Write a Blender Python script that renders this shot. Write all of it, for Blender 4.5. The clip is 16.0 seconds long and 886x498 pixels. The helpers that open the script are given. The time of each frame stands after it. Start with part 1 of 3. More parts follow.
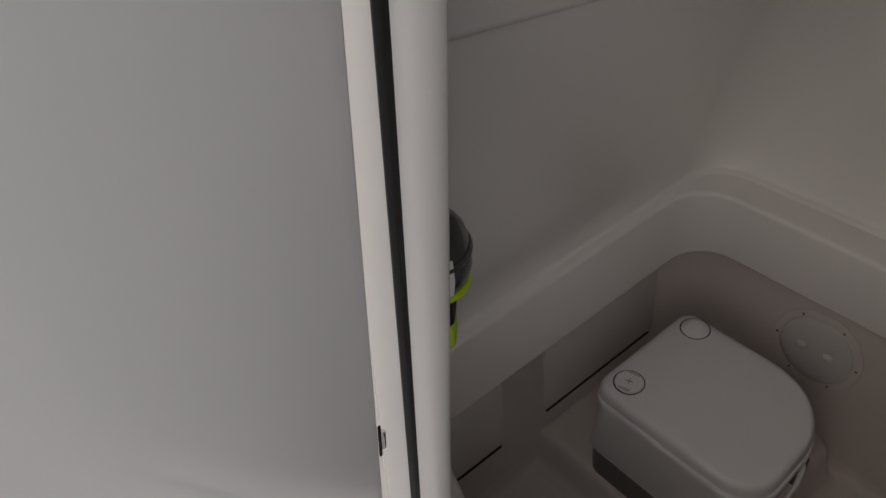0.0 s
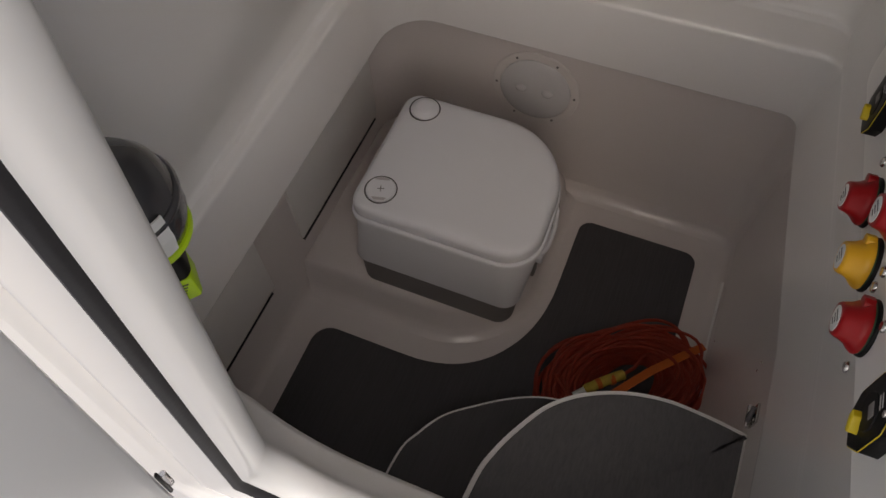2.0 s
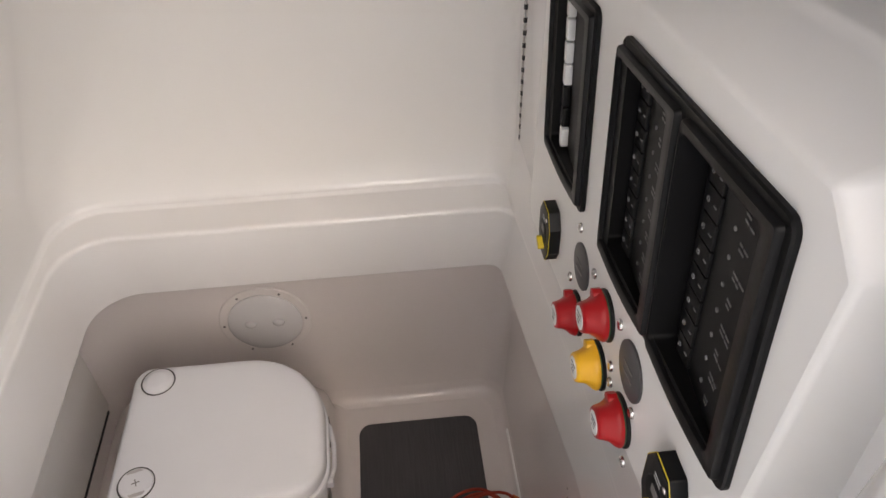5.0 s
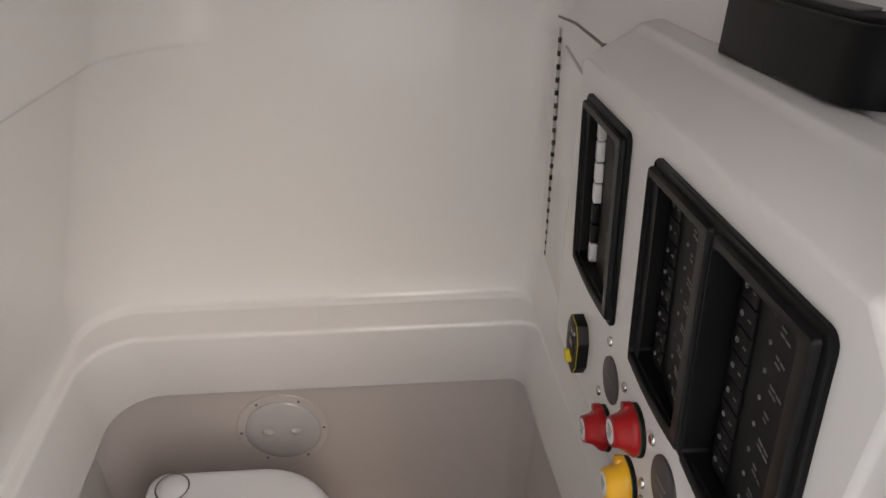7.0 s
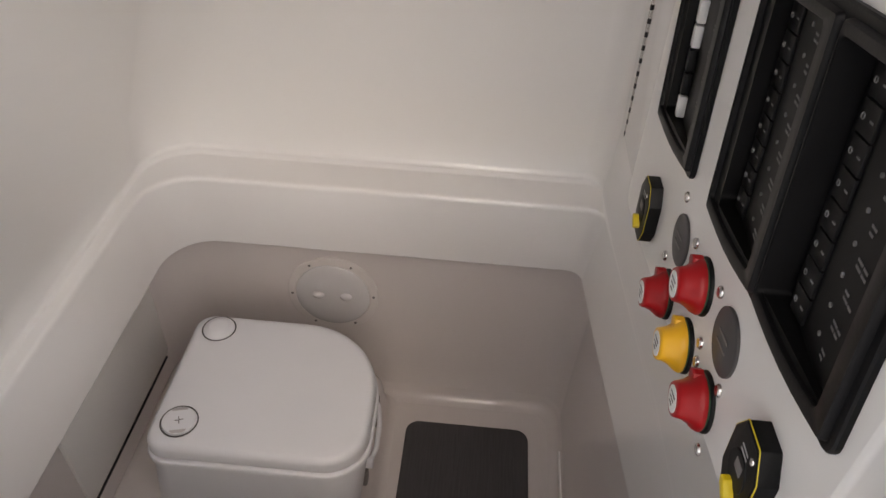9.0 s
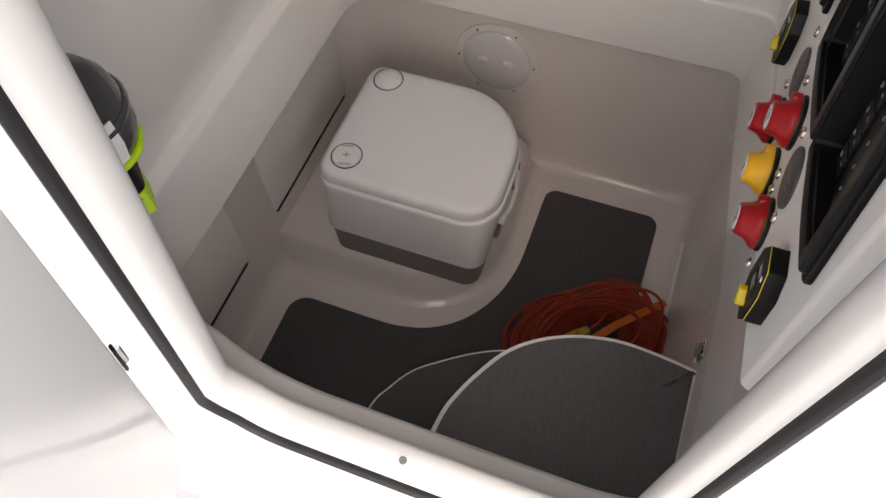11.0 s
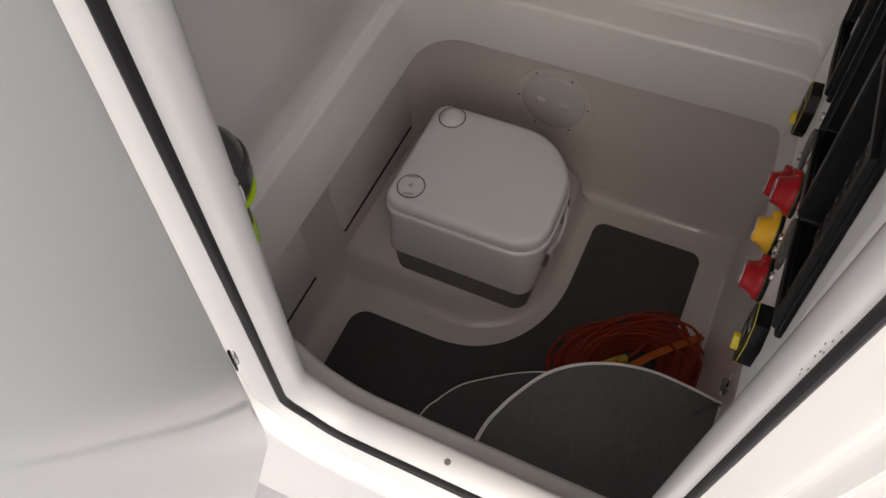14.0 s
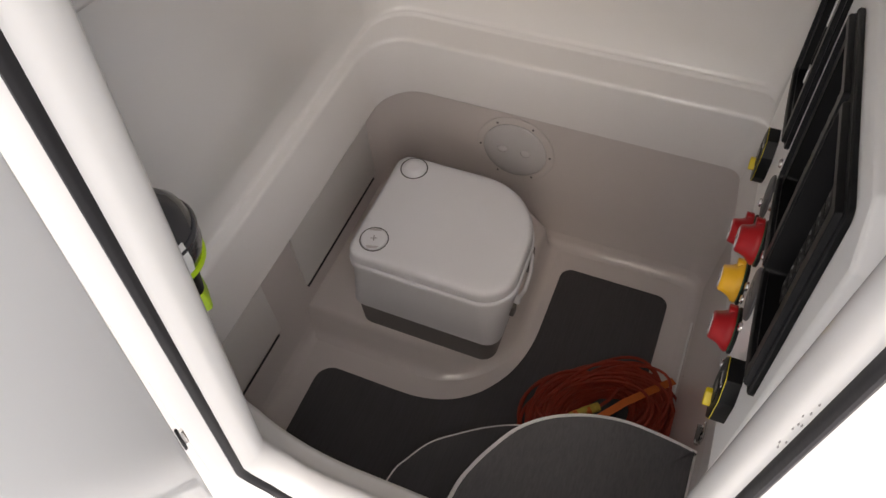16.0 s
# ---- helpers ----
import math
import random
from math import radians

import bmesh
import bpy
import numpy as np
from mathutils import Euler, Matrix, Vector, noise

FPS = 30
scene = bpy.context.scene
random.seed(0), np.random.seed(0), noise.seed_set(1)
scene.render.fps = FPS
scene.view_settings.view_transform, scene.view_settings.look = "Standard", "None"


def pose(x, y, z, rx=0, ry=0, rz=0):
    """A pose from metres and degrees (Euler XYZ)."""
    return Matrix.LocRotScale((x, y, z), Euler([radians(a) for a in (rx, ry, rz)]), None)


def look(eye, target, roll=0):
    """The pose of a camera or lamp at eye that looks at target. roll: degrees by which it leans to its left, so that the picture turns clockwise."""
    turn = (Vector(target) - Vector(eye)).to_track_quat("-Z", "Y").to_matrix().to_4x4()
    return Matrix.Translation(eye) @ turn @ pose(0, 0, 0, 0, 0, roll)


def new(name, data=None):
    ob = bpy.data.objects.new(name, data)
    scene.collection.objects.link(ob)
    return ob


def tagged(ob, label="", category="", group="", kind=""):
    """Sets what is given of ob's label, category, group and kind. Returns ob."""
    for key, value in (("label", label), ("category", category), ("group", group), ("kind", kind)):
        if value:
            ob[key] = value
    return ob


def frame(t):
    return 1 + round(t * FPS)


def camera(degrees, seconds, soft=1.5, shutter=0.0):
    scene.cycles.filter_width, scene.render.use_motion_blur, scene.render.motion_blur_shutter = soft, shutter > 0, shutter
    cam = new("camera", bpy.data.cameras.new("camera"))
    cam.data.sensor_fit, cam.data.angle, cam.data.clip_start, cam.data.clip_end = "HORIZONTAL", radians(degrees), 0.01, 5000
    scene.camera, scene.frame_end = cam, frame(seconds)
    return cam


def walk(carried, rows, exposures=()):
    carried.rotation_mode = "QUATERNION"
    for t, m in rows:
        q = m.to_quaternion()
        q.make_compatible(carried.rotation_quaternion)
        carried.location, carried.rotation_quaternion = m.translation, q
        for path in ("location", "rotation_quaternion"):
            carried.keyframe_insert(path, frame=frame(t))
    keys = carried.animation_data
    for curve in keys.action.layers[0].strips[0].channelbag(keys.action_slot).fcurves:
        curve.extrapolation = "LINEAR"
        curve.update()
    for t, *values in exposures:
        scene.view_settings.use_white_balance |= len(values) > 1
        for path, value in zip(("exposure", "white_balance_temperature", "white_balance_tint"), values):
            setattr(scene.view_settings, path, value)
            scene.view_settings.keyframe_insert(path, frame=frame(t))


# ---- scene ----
cam = camera(61.9, 16.0)
PATH = [
    (0, (0.783, -1.245, 1.573), (-0.487, -0.365, 0.303), -6.9),
    (0.5, (0.71, -1.196, 1.55), (-0.292, -0.184, 0.145), -3.9),
    (1, (0.677, -1.17, 1.523), (-0.131, -0.145, 0.007), -2.8),
    (1.5, (0.662, -1.147, 1.513), (0.029, -0.188, -0.125), -4.2),
    (2, (0.649, -1.117, 1.532), (0.21, -0.196, -0.188), -3.6),
    (2.5, (0.663, -1.106, 1.55), (0.375, -0.176, -0.197), -2.5),
    (3, (0.67, -1.114, 1.527), (0.564, -0.077, -0.18), -1.4),
    (3.5, (0.669, -1.116, 1.519), (0.597, -0.048, -0.171), -4.9),
    (4, (0.668, -1.121, 1.526), (0.653, 0.041, -0.102), -4.2),
    (4.5, (0.67, -1.111, 1.522), (0.744, 0.217, 0.028), -1.8),
    (5, (0.672, -1.113, 1.533), (0.794, 0.332, 0.156), -1.4),
    (5.2, (0.671, -1.112, 1.537), (0.807, 0.347, 0.176), -1.0),
    (7.3, (0.654, -1.14, 1.541), (0.722, 0.513, 0.417), 0.2),
    (7.5, (0.656, -1.149, 1.543), (0.677, 0.505, 0.418), -0.4),
    (8, (0.663, -1.145, 1.535), (0.694, 0.5, 0.398), 0.2),
    (8.5, (0.664, -1.147, 1.476), (0.611, 0.466, 0.293), 1.3),
    (9, (0.665, -1.141, 1.435), (0.583, 0.374, 0.132), 2.8),
    (9.5, (0.681, -1.138, 1.436), (0.571, 0.253, 0.002), 4.0),
    (10, (0.688, -1.153, 1.479), (0.531, 0.027, -0.129), 5.7),
    (10.2, (0.695, -1.164, 1.495), (0.478, -0.033, -0.14), 4.6),
    (12.3, (0.771, -1.208, 1.607), (0.229, -0.482, -0.176), -15.3),
    (12.5, (0.772, -1.215, 1.621), (0.223, -0.488, -0.159), -15.4),
    (13, (0.767, -1.226, 1.651), (0.214, -0.47, -0.117), -13.3),
    (13.5, (0.765, -1.233, 1.661), (0.202, -0.416, -0.075), -10.6),
    (14, (0.758, -1.23, 1.668), (0.192, -0.324, -0.023), -7.8),
    (14.5, (0.755, -1.215, 1.664), (0.181, -0.258, 0.005), -8.5),
    (15, (0.759, -1.201, 1.657), (0.191, -0.2, 0.021), -7.6),
    (15.5, (0.761, -1.2, 1.653), (0.209, -0.175, 0.025), -6.6),
    (16, (0.755, -1.203, 1.654), (0.227, -0.168, 0.025), -5.5),
]
EXPOSURES = [(t, 1.3 + e, 7800, 14) for t, e in ((0.0, -1.32), (0.5, -0.9), (1.0, -0.6), (1.5, -0.47), (2.0, -0.48), (2.5, 0.24), (3.0, 0.76), (5.0, 0.77), (7.4, 0.32), (8.0, 0.36), (8.5, 0.46), (9.5, 0.43), (10.2, 0.45), (12.4, -0.22), (13.0, -0.43), (14.0, -0.4), (15.0, -0.07), (16.0, 0.15))]
walk(cam, [(t, look(eye, target, roll)) for t, eye, target, roll in PATH], EXPOSURES)

# ---- world and light ----
world = bpy.data.worlds.new("sky")
scene.world = world
world.use_nodes = True
wn = world.node_tree
sky = wn.nodes.new("ShaderNodeTexSky")
sky.sky_type, sky.sun_disc = "NISHITA", False
sky.sun_elevation, sky.sun_rotation = radians(46), radians(166)
wn.nodes["Background"].inputs["Strength"].default_value = 0.12
wn.links.new(sky.outputs[0], wn.nodes["Background"].inputs["Color"])
sun_data = bpy.data.lights.new("sun", "SUN")
sun_data.energy, sun_data.angle, sun_data.color = 1.5, radians(80), (1.0, 0.97, 0.93)
sun = new("sun", sun_data)
sun.matrix_world = look((1.9, -4.6, 4.9), (0.6, -0.6, 0.6))


# ---- materials ----
def material(name, color, rough=0.4, metal=0.0, shine=0.5, vary=0.06, scale=6.0, bump=0.0, bump_scale=120.0, coat=0.0):
    """A painted or moulded surface: broad tone changes, fine grain, slight relief and patchy gloss."""
    m = bpy.data.materials.new(name)
    m.use_nodes = True
    t = m.node_tree
    b = t.nodes["Principled BSDF"]
    b.inputs["Specular IOR Level"].default_value = shine
    b.inputs["Metallic"].default_value, b.inputs["Coat Weight"].default_value, b.inputs["Coat Roughness"].default_value = metal, coat, 0.05
    co = t.nodes.new("ShaderNodeTexCoord")
    big, fine = t.nodes.new("ShaderNodeTexNoise"), t.nodes.new("ShaderNodeTexNoise")
    big.inputs["Scale"].default_value, big.inputs["Detail"].default_value = scale, 5
    fine.inputs["Scale"].default_value, fine.inputs["Detail"].default_value = bump_scale, 3
    for n in (big, fine):
        t.links.new(co.outputs["Object"], n.inputs["Vector"])
    ramp = t.nodes.new("ShaderNodeMapRange")
    ramp.inputs["From Min"].default_value, ramp.inputs["From Max"].default_value = 0.15, 0.85
    ramp.inputs["To Min"].default_value, ramp.inputs["To Max"].default_value = 1 - vary, 1 + vary
    t.links.new(big.outputs["Fac"], ramp.inputs["Value"])
    mul = t.nodes.new("ShaderNodeMix")
    mul.data_type, mul.blend_type = "RGBA", "MULTIPLY"
    mul.inputs["Factor"].default_value = 1
    mul.inputs["A"].default_value = (*color, 1)
    t.links.new(ramp.outputs["Result"], mul.inputs["B"])
    out = mul.outputs["Result"]
    t.links.new(out, b.inputs["Base Color"])
    rr = t.nodes.new("ShaderNodeMapRange")
    rr.inputs["From Min"].default_value, rr.inputs["From Max"].default_value = 0.15, 0.85
    rr.inputs["To Min"].default_value, rr.inputs["To Max"].default_value = rough * 0.9, rough * 1.12
    t.links.new(big.outputs["Fac"], rr.inputs["Value"])
    t.links.new(rr.outputs["Result"], b.inputs["Roughness"])
    if bump:
        bp = t.nodes.new("ShaderNodeBump")
        bp.inputs["Strength"].default_value, bp.inputs["Distance"].default_value = bump, 0.002
        t.links.new(fine.outputs["Fac"], bp.inputs["Height"])
        t.links.new(bp.outputs["Normal"], b.inputs["Normal"])
    return m


GEL = material("white_gelcoat", (0.835, 0.815, 0.803), 0.35, vary=0.012, scale=2.5, coat=0.7)
DOOR = material("glossy_gelcoat", (0.85, 0.84, 0.825), 0.35, vary=0.012, scale=2, coat=0.45)
# TUB: real cream, lowered in tone to carry the shade below the rim
TUB = material("shaded_cream_gelcoat", (0.69, 0.64, 0.625), 0.35, vary=0.015, scale=3, coat=0.6)
FRAME = material("worn_white_moulding", (0.77, 0.76, 0.745), 0.36, vary=0.02, scale=5, coat=0.7)
PLATE = material("white_painted_panel", (0.8, 0.785, 0.765), 0.35, vary=0.03, scale=5, bump=0.03, bump_scale=60)
PLASTIC = material("pale_grey_plastic", (0.665, 0.672, 0.705), 0.38, vary=0.03, scale=7, bump=0.02, bump_scale=350, coat=0.35)
NOTCH = material("notch_shade_grey", (0.42, 0.4, 0.41), 0.45, vary=0.05, scale=20)
GREYPL = material("mid_grey_plastic", (0.16, 0.15, 0.15), 0.5, vary=0.08, scale=9, bump=0.08, bump_scale=300)
RUBBER_GAP = material("black_rubber_and_gaps", (0.018, 0.017, 0.019), 0.55, vary=0.15, scale=30, bump=0.1, bump_scale=200)
BLACK = material("black_plastic", (0.005, 0.005, 0.0055), 0.42, shine=0.17, vary=0.15, scale=20, bump=0.06, bump_scale=250)
INK = material("satin_black_plate", (0.008, 0.008, 0.0085), 0.5, shine=0.15, vary=0.1, scale=20)
INKBAR = material("faint_print", (0.15, 0.15, 0.155), 0.6)
MARK = material("grey_scuff", (0.3, 0.29, 0.28), 0.6)
DARK = material("dark_grey_disc", (0.055, 0.052, 0.055), 0.45, vary=0.15, scale=30)
RED = material("red_plastic", (0.33, 0.006, 0.009), 0.38, shine=0.3, vary=0.1, scale=25, bump=0.06, bump_scale=200)
YELLOW = material("amber_plastic", (0.8, 0.42, 0.02), 0.4, vary=0.1, scale=25, bump=0.06, bump_scale=200)
LEMON = material("lemon_plastic", (0.62, 0.46, 0.015), 0.4, vary=0.08, scale=25)
LIME = material("lime_plastic", (0.45, 0.68, 0.015), 0.4, vary=0.08, scale=25)
GREEN = material("green_plastic", (0.012, 0.06, 0.025), 0.4)
WHITE = material("white_label", (0.75, 0.75, 0.74), 0.5, vary=0.06, scale=40)
GREYINK = material("pale_print", (0.4, 0.4, 0.4), 0.6)
STEEL = material("stainless_steel", (0.6, 0.58, 0.56), 0.25, metal=1.0, vary=0.1, scale=50)
ROPE = material("orange_rope", (0.31, 0.033, 0.014), 0.7, vary=0.35, scale=40, bump=0.6, bump_scale=500)
WHIP = material("dull_yellow_whipping", (0.5, 0.36, 0.06), 0.7, vary=0.3, scale=60, bump=0.5, bump_scale=400)
STRAP = material("orange_webbing", (0.6, 0.13, 0.02), 0.7, vary=0.12, scale=40, bump=0.4, bump_scale=600)
SMOKE = material("smoky_grey_plastic", (0.045, 0.045, 0.05), 0.2, vary=0.2, scale=14, coat=0.4)
DECK = material("grey_deck", (0.35, 0.35, 0.36), 0.5, vary=0.05, scale=6, bump=0.2, bump_scale=150)
CLEAR = material("clear_flange", (0.68, 0.64, 0.625), 0.34, vary=0.02, scale=8, coat=0.5)
FROST = material("clear_plastic_cover", (0.64, 0.63, 0.64), 0.12, vary=0.03, scale=8, coat=1.0)


def mat_foam(name, color, kind):
    """Closed-cell foam pad with a brushed or woven relief."""
    m = material(name, color, 0.8, vary=0.12, scale=9)
    t = m.node_tree
    b = t.nodes["Principled BSDF"]
    co = t.nodes.new("ShaderNodeTexCoord")
    mp = t.nodes.new("ShaderNodeMapping")
    t.links.new(co.outputs["Object"], mp.inputs["Vector"])
    if kind == "brushed":
        mp.inputs["Scale"].default_value = (260, 14, 40)
        tx = t.nodes.new("ShaderNodeTexNoise")
        tx.inputs["Scale"].default_value, tx.inputs["Detail"].default_value = 1.0, 4
        h = tx.outputs["Fac"]
    else:
        mp.inputs["Rotation"].default_value = (0, 0, radians(4))
        mp.inputs["Scale"].default_value = (230, 60, 40)
        tx = t.nodes.new("ShaderNodeTexNoise")
        tx.inputs["Scale"].default_value, tx.inputs["Detail"].default_value, tx.inputs["Distortion"].default_value = 1.0, 3, 0.6
        h = tx.outputs["Fac"]
    t.links.new(mp.outputs["Vector"], tx.inputs["Vector"])
    tone, mul = t.nodes.new("ShaderNodeMapRange"), t.nodes.new("ShaderNodeMix")
    tone.inputs["From Min"].default_value, tone.inputs["From Max"].default_value = (0.3, 0.7)
    tone.inputs["To Min"].default_value, tone.inputs["To Max"].default_value = (0.9, 1.1) if kind == "brushed" else (0.87, 1.13)
    t.links.new(h, tone.inputs["Value"])
    mul.data_type, mul.blend_type = "RGBA", "MULTIPLY"
    mul.inputs["Factor"].default_value = 1
    t.links.new(b.inputs["Base Color"].links[0].from_socket, mul.inputs["A"])
    t.links.new(tone.outputs["Result"], mul.inputs["B"])
    t.links.new(mul.outputs["Result"], b.inputs["Base Color"])
    bp = t.nodes.new("ShaderNodeBump")
    bp.inputs["Strength"].default_value, bp.inputs["Distance"].default_value = (0.6 if kind == "brushed" else 0.4), 0.002
    t.links.new(h, bp.inputs["Height"])
    t.links.new(bp.outputs["Normal"], b.inputs["Normal"])
    return m


FOAM = mat_foam("charcoal_foam", (0.062, 0.06, 0.065), "brushed")
FOAM2 = mat_foam("woven_charcoal_foam", (0.094, 0.091, 0.096), "woven")


# ---- mesh helpers ----
def mesh_of(name, bm, mat, smooth=True, angle=40):
    bmesh.ops.recalc_face_normals(bm, faces=bm.faces)
    if smooth:
        for fc in bm.faces:
            fc.smooth = True
        for e in bm.edges:
            if len(e.link_faces) == 2 and e.calc_face_angle(0) > radians(angle):
                e.smooth = False
    me = bpy.data.meshes.new(name)
    bm.to_mesh(me)
    bm.free()
    me.materials.append(mat)
    return me


def part(name, bm, mat, parent, label="", smooth=True, angle=40):
    ob = new(name, mesh_of(name, bm, mat, smooth, angle))
    ob.parent = parent
    return tagged(ob, label)


def crisp(ob):
    """Lets broad flat faces keep their own shading beside narrow rounded edges."""
    w = ob.modifiers.new("crisp", "WEIGHTED_NORMAL")
    w.keep_sharp, w.weight = True, 60
    return ob


def thing(name, label, category, at=(0, 0, 0), group="", kind=""):
    ob = new(name)
    ob.empty_display_size = 0.05
    ob.location = at
    return tagged(ob, label, category, group, kind)


def solid(name, bm, mat, label, category, kind="", smooth=True, angle=40, group=""):
    return tagged(new(name, mesh_of(name, bm, mat, smooth, angle)), label, category, group, kind)


def box(x0, x1, y0, y1, z0, z1, bevel=0.0, seg=2):
    bm = bmesh.new()
    bmesh.ops.create_cube(bm, size=1)
    for v in bm.verts:
        v.co = Vector(((x0 + x1) / 2 + v.co.x * (x1 - x0), (y0 + y1) / 2 + v.co.y * (y1 - y0), (z0 + z1) / 2 + v.co.z * (z1 - z0)))
    if bevel:
        bmesh.ops.bevel(bm, geom=bm.edges[:], offset=bevel, segments=seg, profile=0.5, affect="EDGES")
    return bm


def rounded(corners, seg=8):
    """A polygon with rounded corners from (x, y, radius)."""
    out, n = [], len(corners)
    for i, (x, y, r) in enumerate(corners):
        p, a, c = Vector((x, y)), Vector(corners[i - 1][:2]), Vector(corners[(i + 1) % n][:2])
        if r <= 0:
            out.append((x, y))
            continue
        u, w = (a - p).normalized(), (c - p).normalized()
        half = u.angle(w) / 2
        d = r / math.tan(half)
        o = p + (u + w).normalized() * (r / math.sin(half))
        s, e = p + u * d - o, p + w * d - o
        turn = s.angle_signed(e)
        for k in range(seg + 1):
            q = s.copy()
            q.rotate(Matrix.Rotation(-turn * k / seg, 2))
            out.append(tuple(o + q))
    return out


def loft(rings, closed=True, cap0=False, cap1=False):
    bm = bmesh.new()
    vs = [[bm.verts.new(p) for p in ring] for ring in rings]
    for a, b in zip(vs, vs[1:]):
        n = len(a)
        for i in range(n if closed else n - 1):
            j = (i + 1) % n
            bm.faces.new((a[i], a[j], b[j], b[i]))
    if cap0:
        bm.faces.new(vs[0])
    if cap1:
        bm.faces.new(vs[-1])
    return bm


def inset(poly, d):
    """The polygon moved inwards by d, corner by corner (counter-clockwise or not)."""
    n = len(poly)
    area = sum(poly[i - 1][0] * poly[i][1] - poly[i][0] * poly[i - 1][1] for i in range(n))
    s = 1 if area > 0 else -1
    out = []
    for i in range(n):
        a, p, c = Vector(poly[i - 1]), Vector(poly[i]), Vector(poly[(i + 1) % n])
        u, w = (p - a), (c - p)
        u = u.normalized() if u.length > 1e-7 else w.normalized()
        w = w.normalized() if w.length > 1e-7 else u
        m = (Vector((-u.y, u.x)) + Vector((-w.y, w.x))).normalized() * s
        k = max(0.5, m.dot(Vector((-u.y, u.x)) * s))
        out.append(tuple(p + m * d / k))
    return out


def slab(poly, z0, z1, edge=0.003, place=None, seg=3):
    """An extruded outline with rounded top edge; place maps it into the world."""
    rings = [[(x, y, z0) for x, y in poly]]
    for k in range(seg + 1):
        a = k / seg * math.pi / 2
        rings.append([(x, y, z1 - edge + edge * math.sin(a)) for x, y in inset(poly, edge * (1 - math.cos(a)))])
    bm = loft(rings, True, True, True)
    if place is not None:
        bmesh.ops.transform(bm, matrix=place, verts=bm.verts)
    return bm


def lathe(profile, n=24, place=None, wobble=0.0, lobes=0):
    """A turned shape round z from (radius, z)."""
    rings = []
    for r, z in profile:
        rings.append([((r + wobble * r * math.cos(lobes * 2 * math.pi * k / n)) * math.cos(2 * math.pi * k / n),
                       (r + wobble * r * math.cos(lobes * 2 * math.pi * k / n)) * math.sin(2 * math.pi * k / n), z) for k in range(n)])
    bm = loft(rings, True, profile[0][0] > 1e-4, True)
    if place is not None:
        bmesh.ops.transform(bm, matrix=place, verts=bm.verts)
    return bm


def tube(points, r, n=8, closed=False):
    pts = [Vector(p) for p in points]
    rings, m = [], len(pts)
    up = Vector((0, 0, 1))
    for i, p in enumerate(pts):
        t = (pts[(i + 1) % m] - pts[i - 1]) if closed else (pts[min(i + 1, m - 1)] - pts[max(i - 1, 0)])
        t.normalize()
        side = t.cross(up)
        side = side.normalized() if side.length > 1e-3 else Vector((1, 0, 0))
        nn = side.cross(t)
        rings.append([tuple(p + r * (math.cos(2 * math.pi * k / n) * side + math.sin(2 * math.pi * k / n) * nn)) for k in range(n)])
    if closed:
        rings.append(rings[0])
    return loft(rings, True, not closed, not closed)


def arc(cx, cy, r, a0, a1, n):
    return [(cx + r * math.cos(radians(a0 + (a1 - a0) * k / n)), cy + r * math.sin(radians(a0 + (a1 - a0) * k / n))) for k in range(n + 1)]


Y_TO_FACE = Matrix(((1, 0, 0, 0), (0, 0, -1, 0), (0, 1, 0, 0), (0, 0, 0, 1)))  # local z points to -y
X_TO_FACE = Matrix(((0, 0, -1, 0), (-1, 0, 0, 0), (0, 1, 0, 0), (0, 0, 0, 1)))  # local x to -y, y up, z to -x

# ---- cabin shell ----
NEAR = -0.985


def u_path(xl, yf, xr, rl, rr, z, near=NEAR, tilt=0.0, flare=0.0):
    """Left wall, far corner, far wall, far corner, right wall at one height."""
    pts = [(xl, near + (yf - rl - near) * k / 6) for k in range(6)]
    pts += arc(xl + rl, yf - rl, rl, 180, 90, 12)
    pts += [(xl + rl + (xr - rr - xl - rl) * k / 8, yf) for k in range(1, 8)]
    pts += arc(xr - rr, yf - rr, rr, 90, 0, 8)
    pts += [(xr, yf - rr + (near - yf + rr) * k / 6) for k in range(1, 7)]
    return [(x + (flare * min(1.0, max(0.0, (-0.12 - y) / 0.45)) if x > 0.8 else 0.0), y, z - tilt * (y + 0.25)) for x, y in pts]


def rake(z):
    """How far the door face leans back at a height."""
    return -1.033 + 0.026 * (z - 0.9) + 0.013 * min(1.0, max(0.0, (0.86 - z) / 0.1))


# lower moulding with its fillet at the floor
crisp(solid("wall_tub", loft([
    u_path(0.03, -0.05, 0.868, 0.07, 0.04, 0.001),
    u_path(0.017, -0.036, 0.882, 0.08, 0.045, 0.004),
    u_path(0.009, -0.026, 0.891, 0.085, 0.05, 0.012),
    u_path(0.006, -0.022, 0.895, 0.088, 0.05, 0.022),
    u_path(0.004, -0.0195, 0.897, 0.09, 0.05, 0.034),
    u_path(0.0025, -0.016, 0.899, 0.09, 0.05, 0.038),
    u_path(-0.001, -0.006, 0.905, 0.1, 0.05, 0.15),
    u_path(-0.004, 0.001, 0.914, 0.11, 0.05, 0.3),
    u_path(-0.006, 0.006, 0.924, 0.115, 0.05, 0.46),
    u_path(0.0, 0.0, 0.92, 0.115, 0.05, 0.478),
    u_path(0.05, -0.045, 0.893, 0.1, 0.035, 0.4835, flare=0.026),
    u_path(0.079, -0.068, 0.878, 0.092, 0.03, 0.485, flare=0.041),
], False), TUB, "cream moulded gelcoat wall of the sunken lower compartment, darkened for shade", "wall", "structure", angle=60))
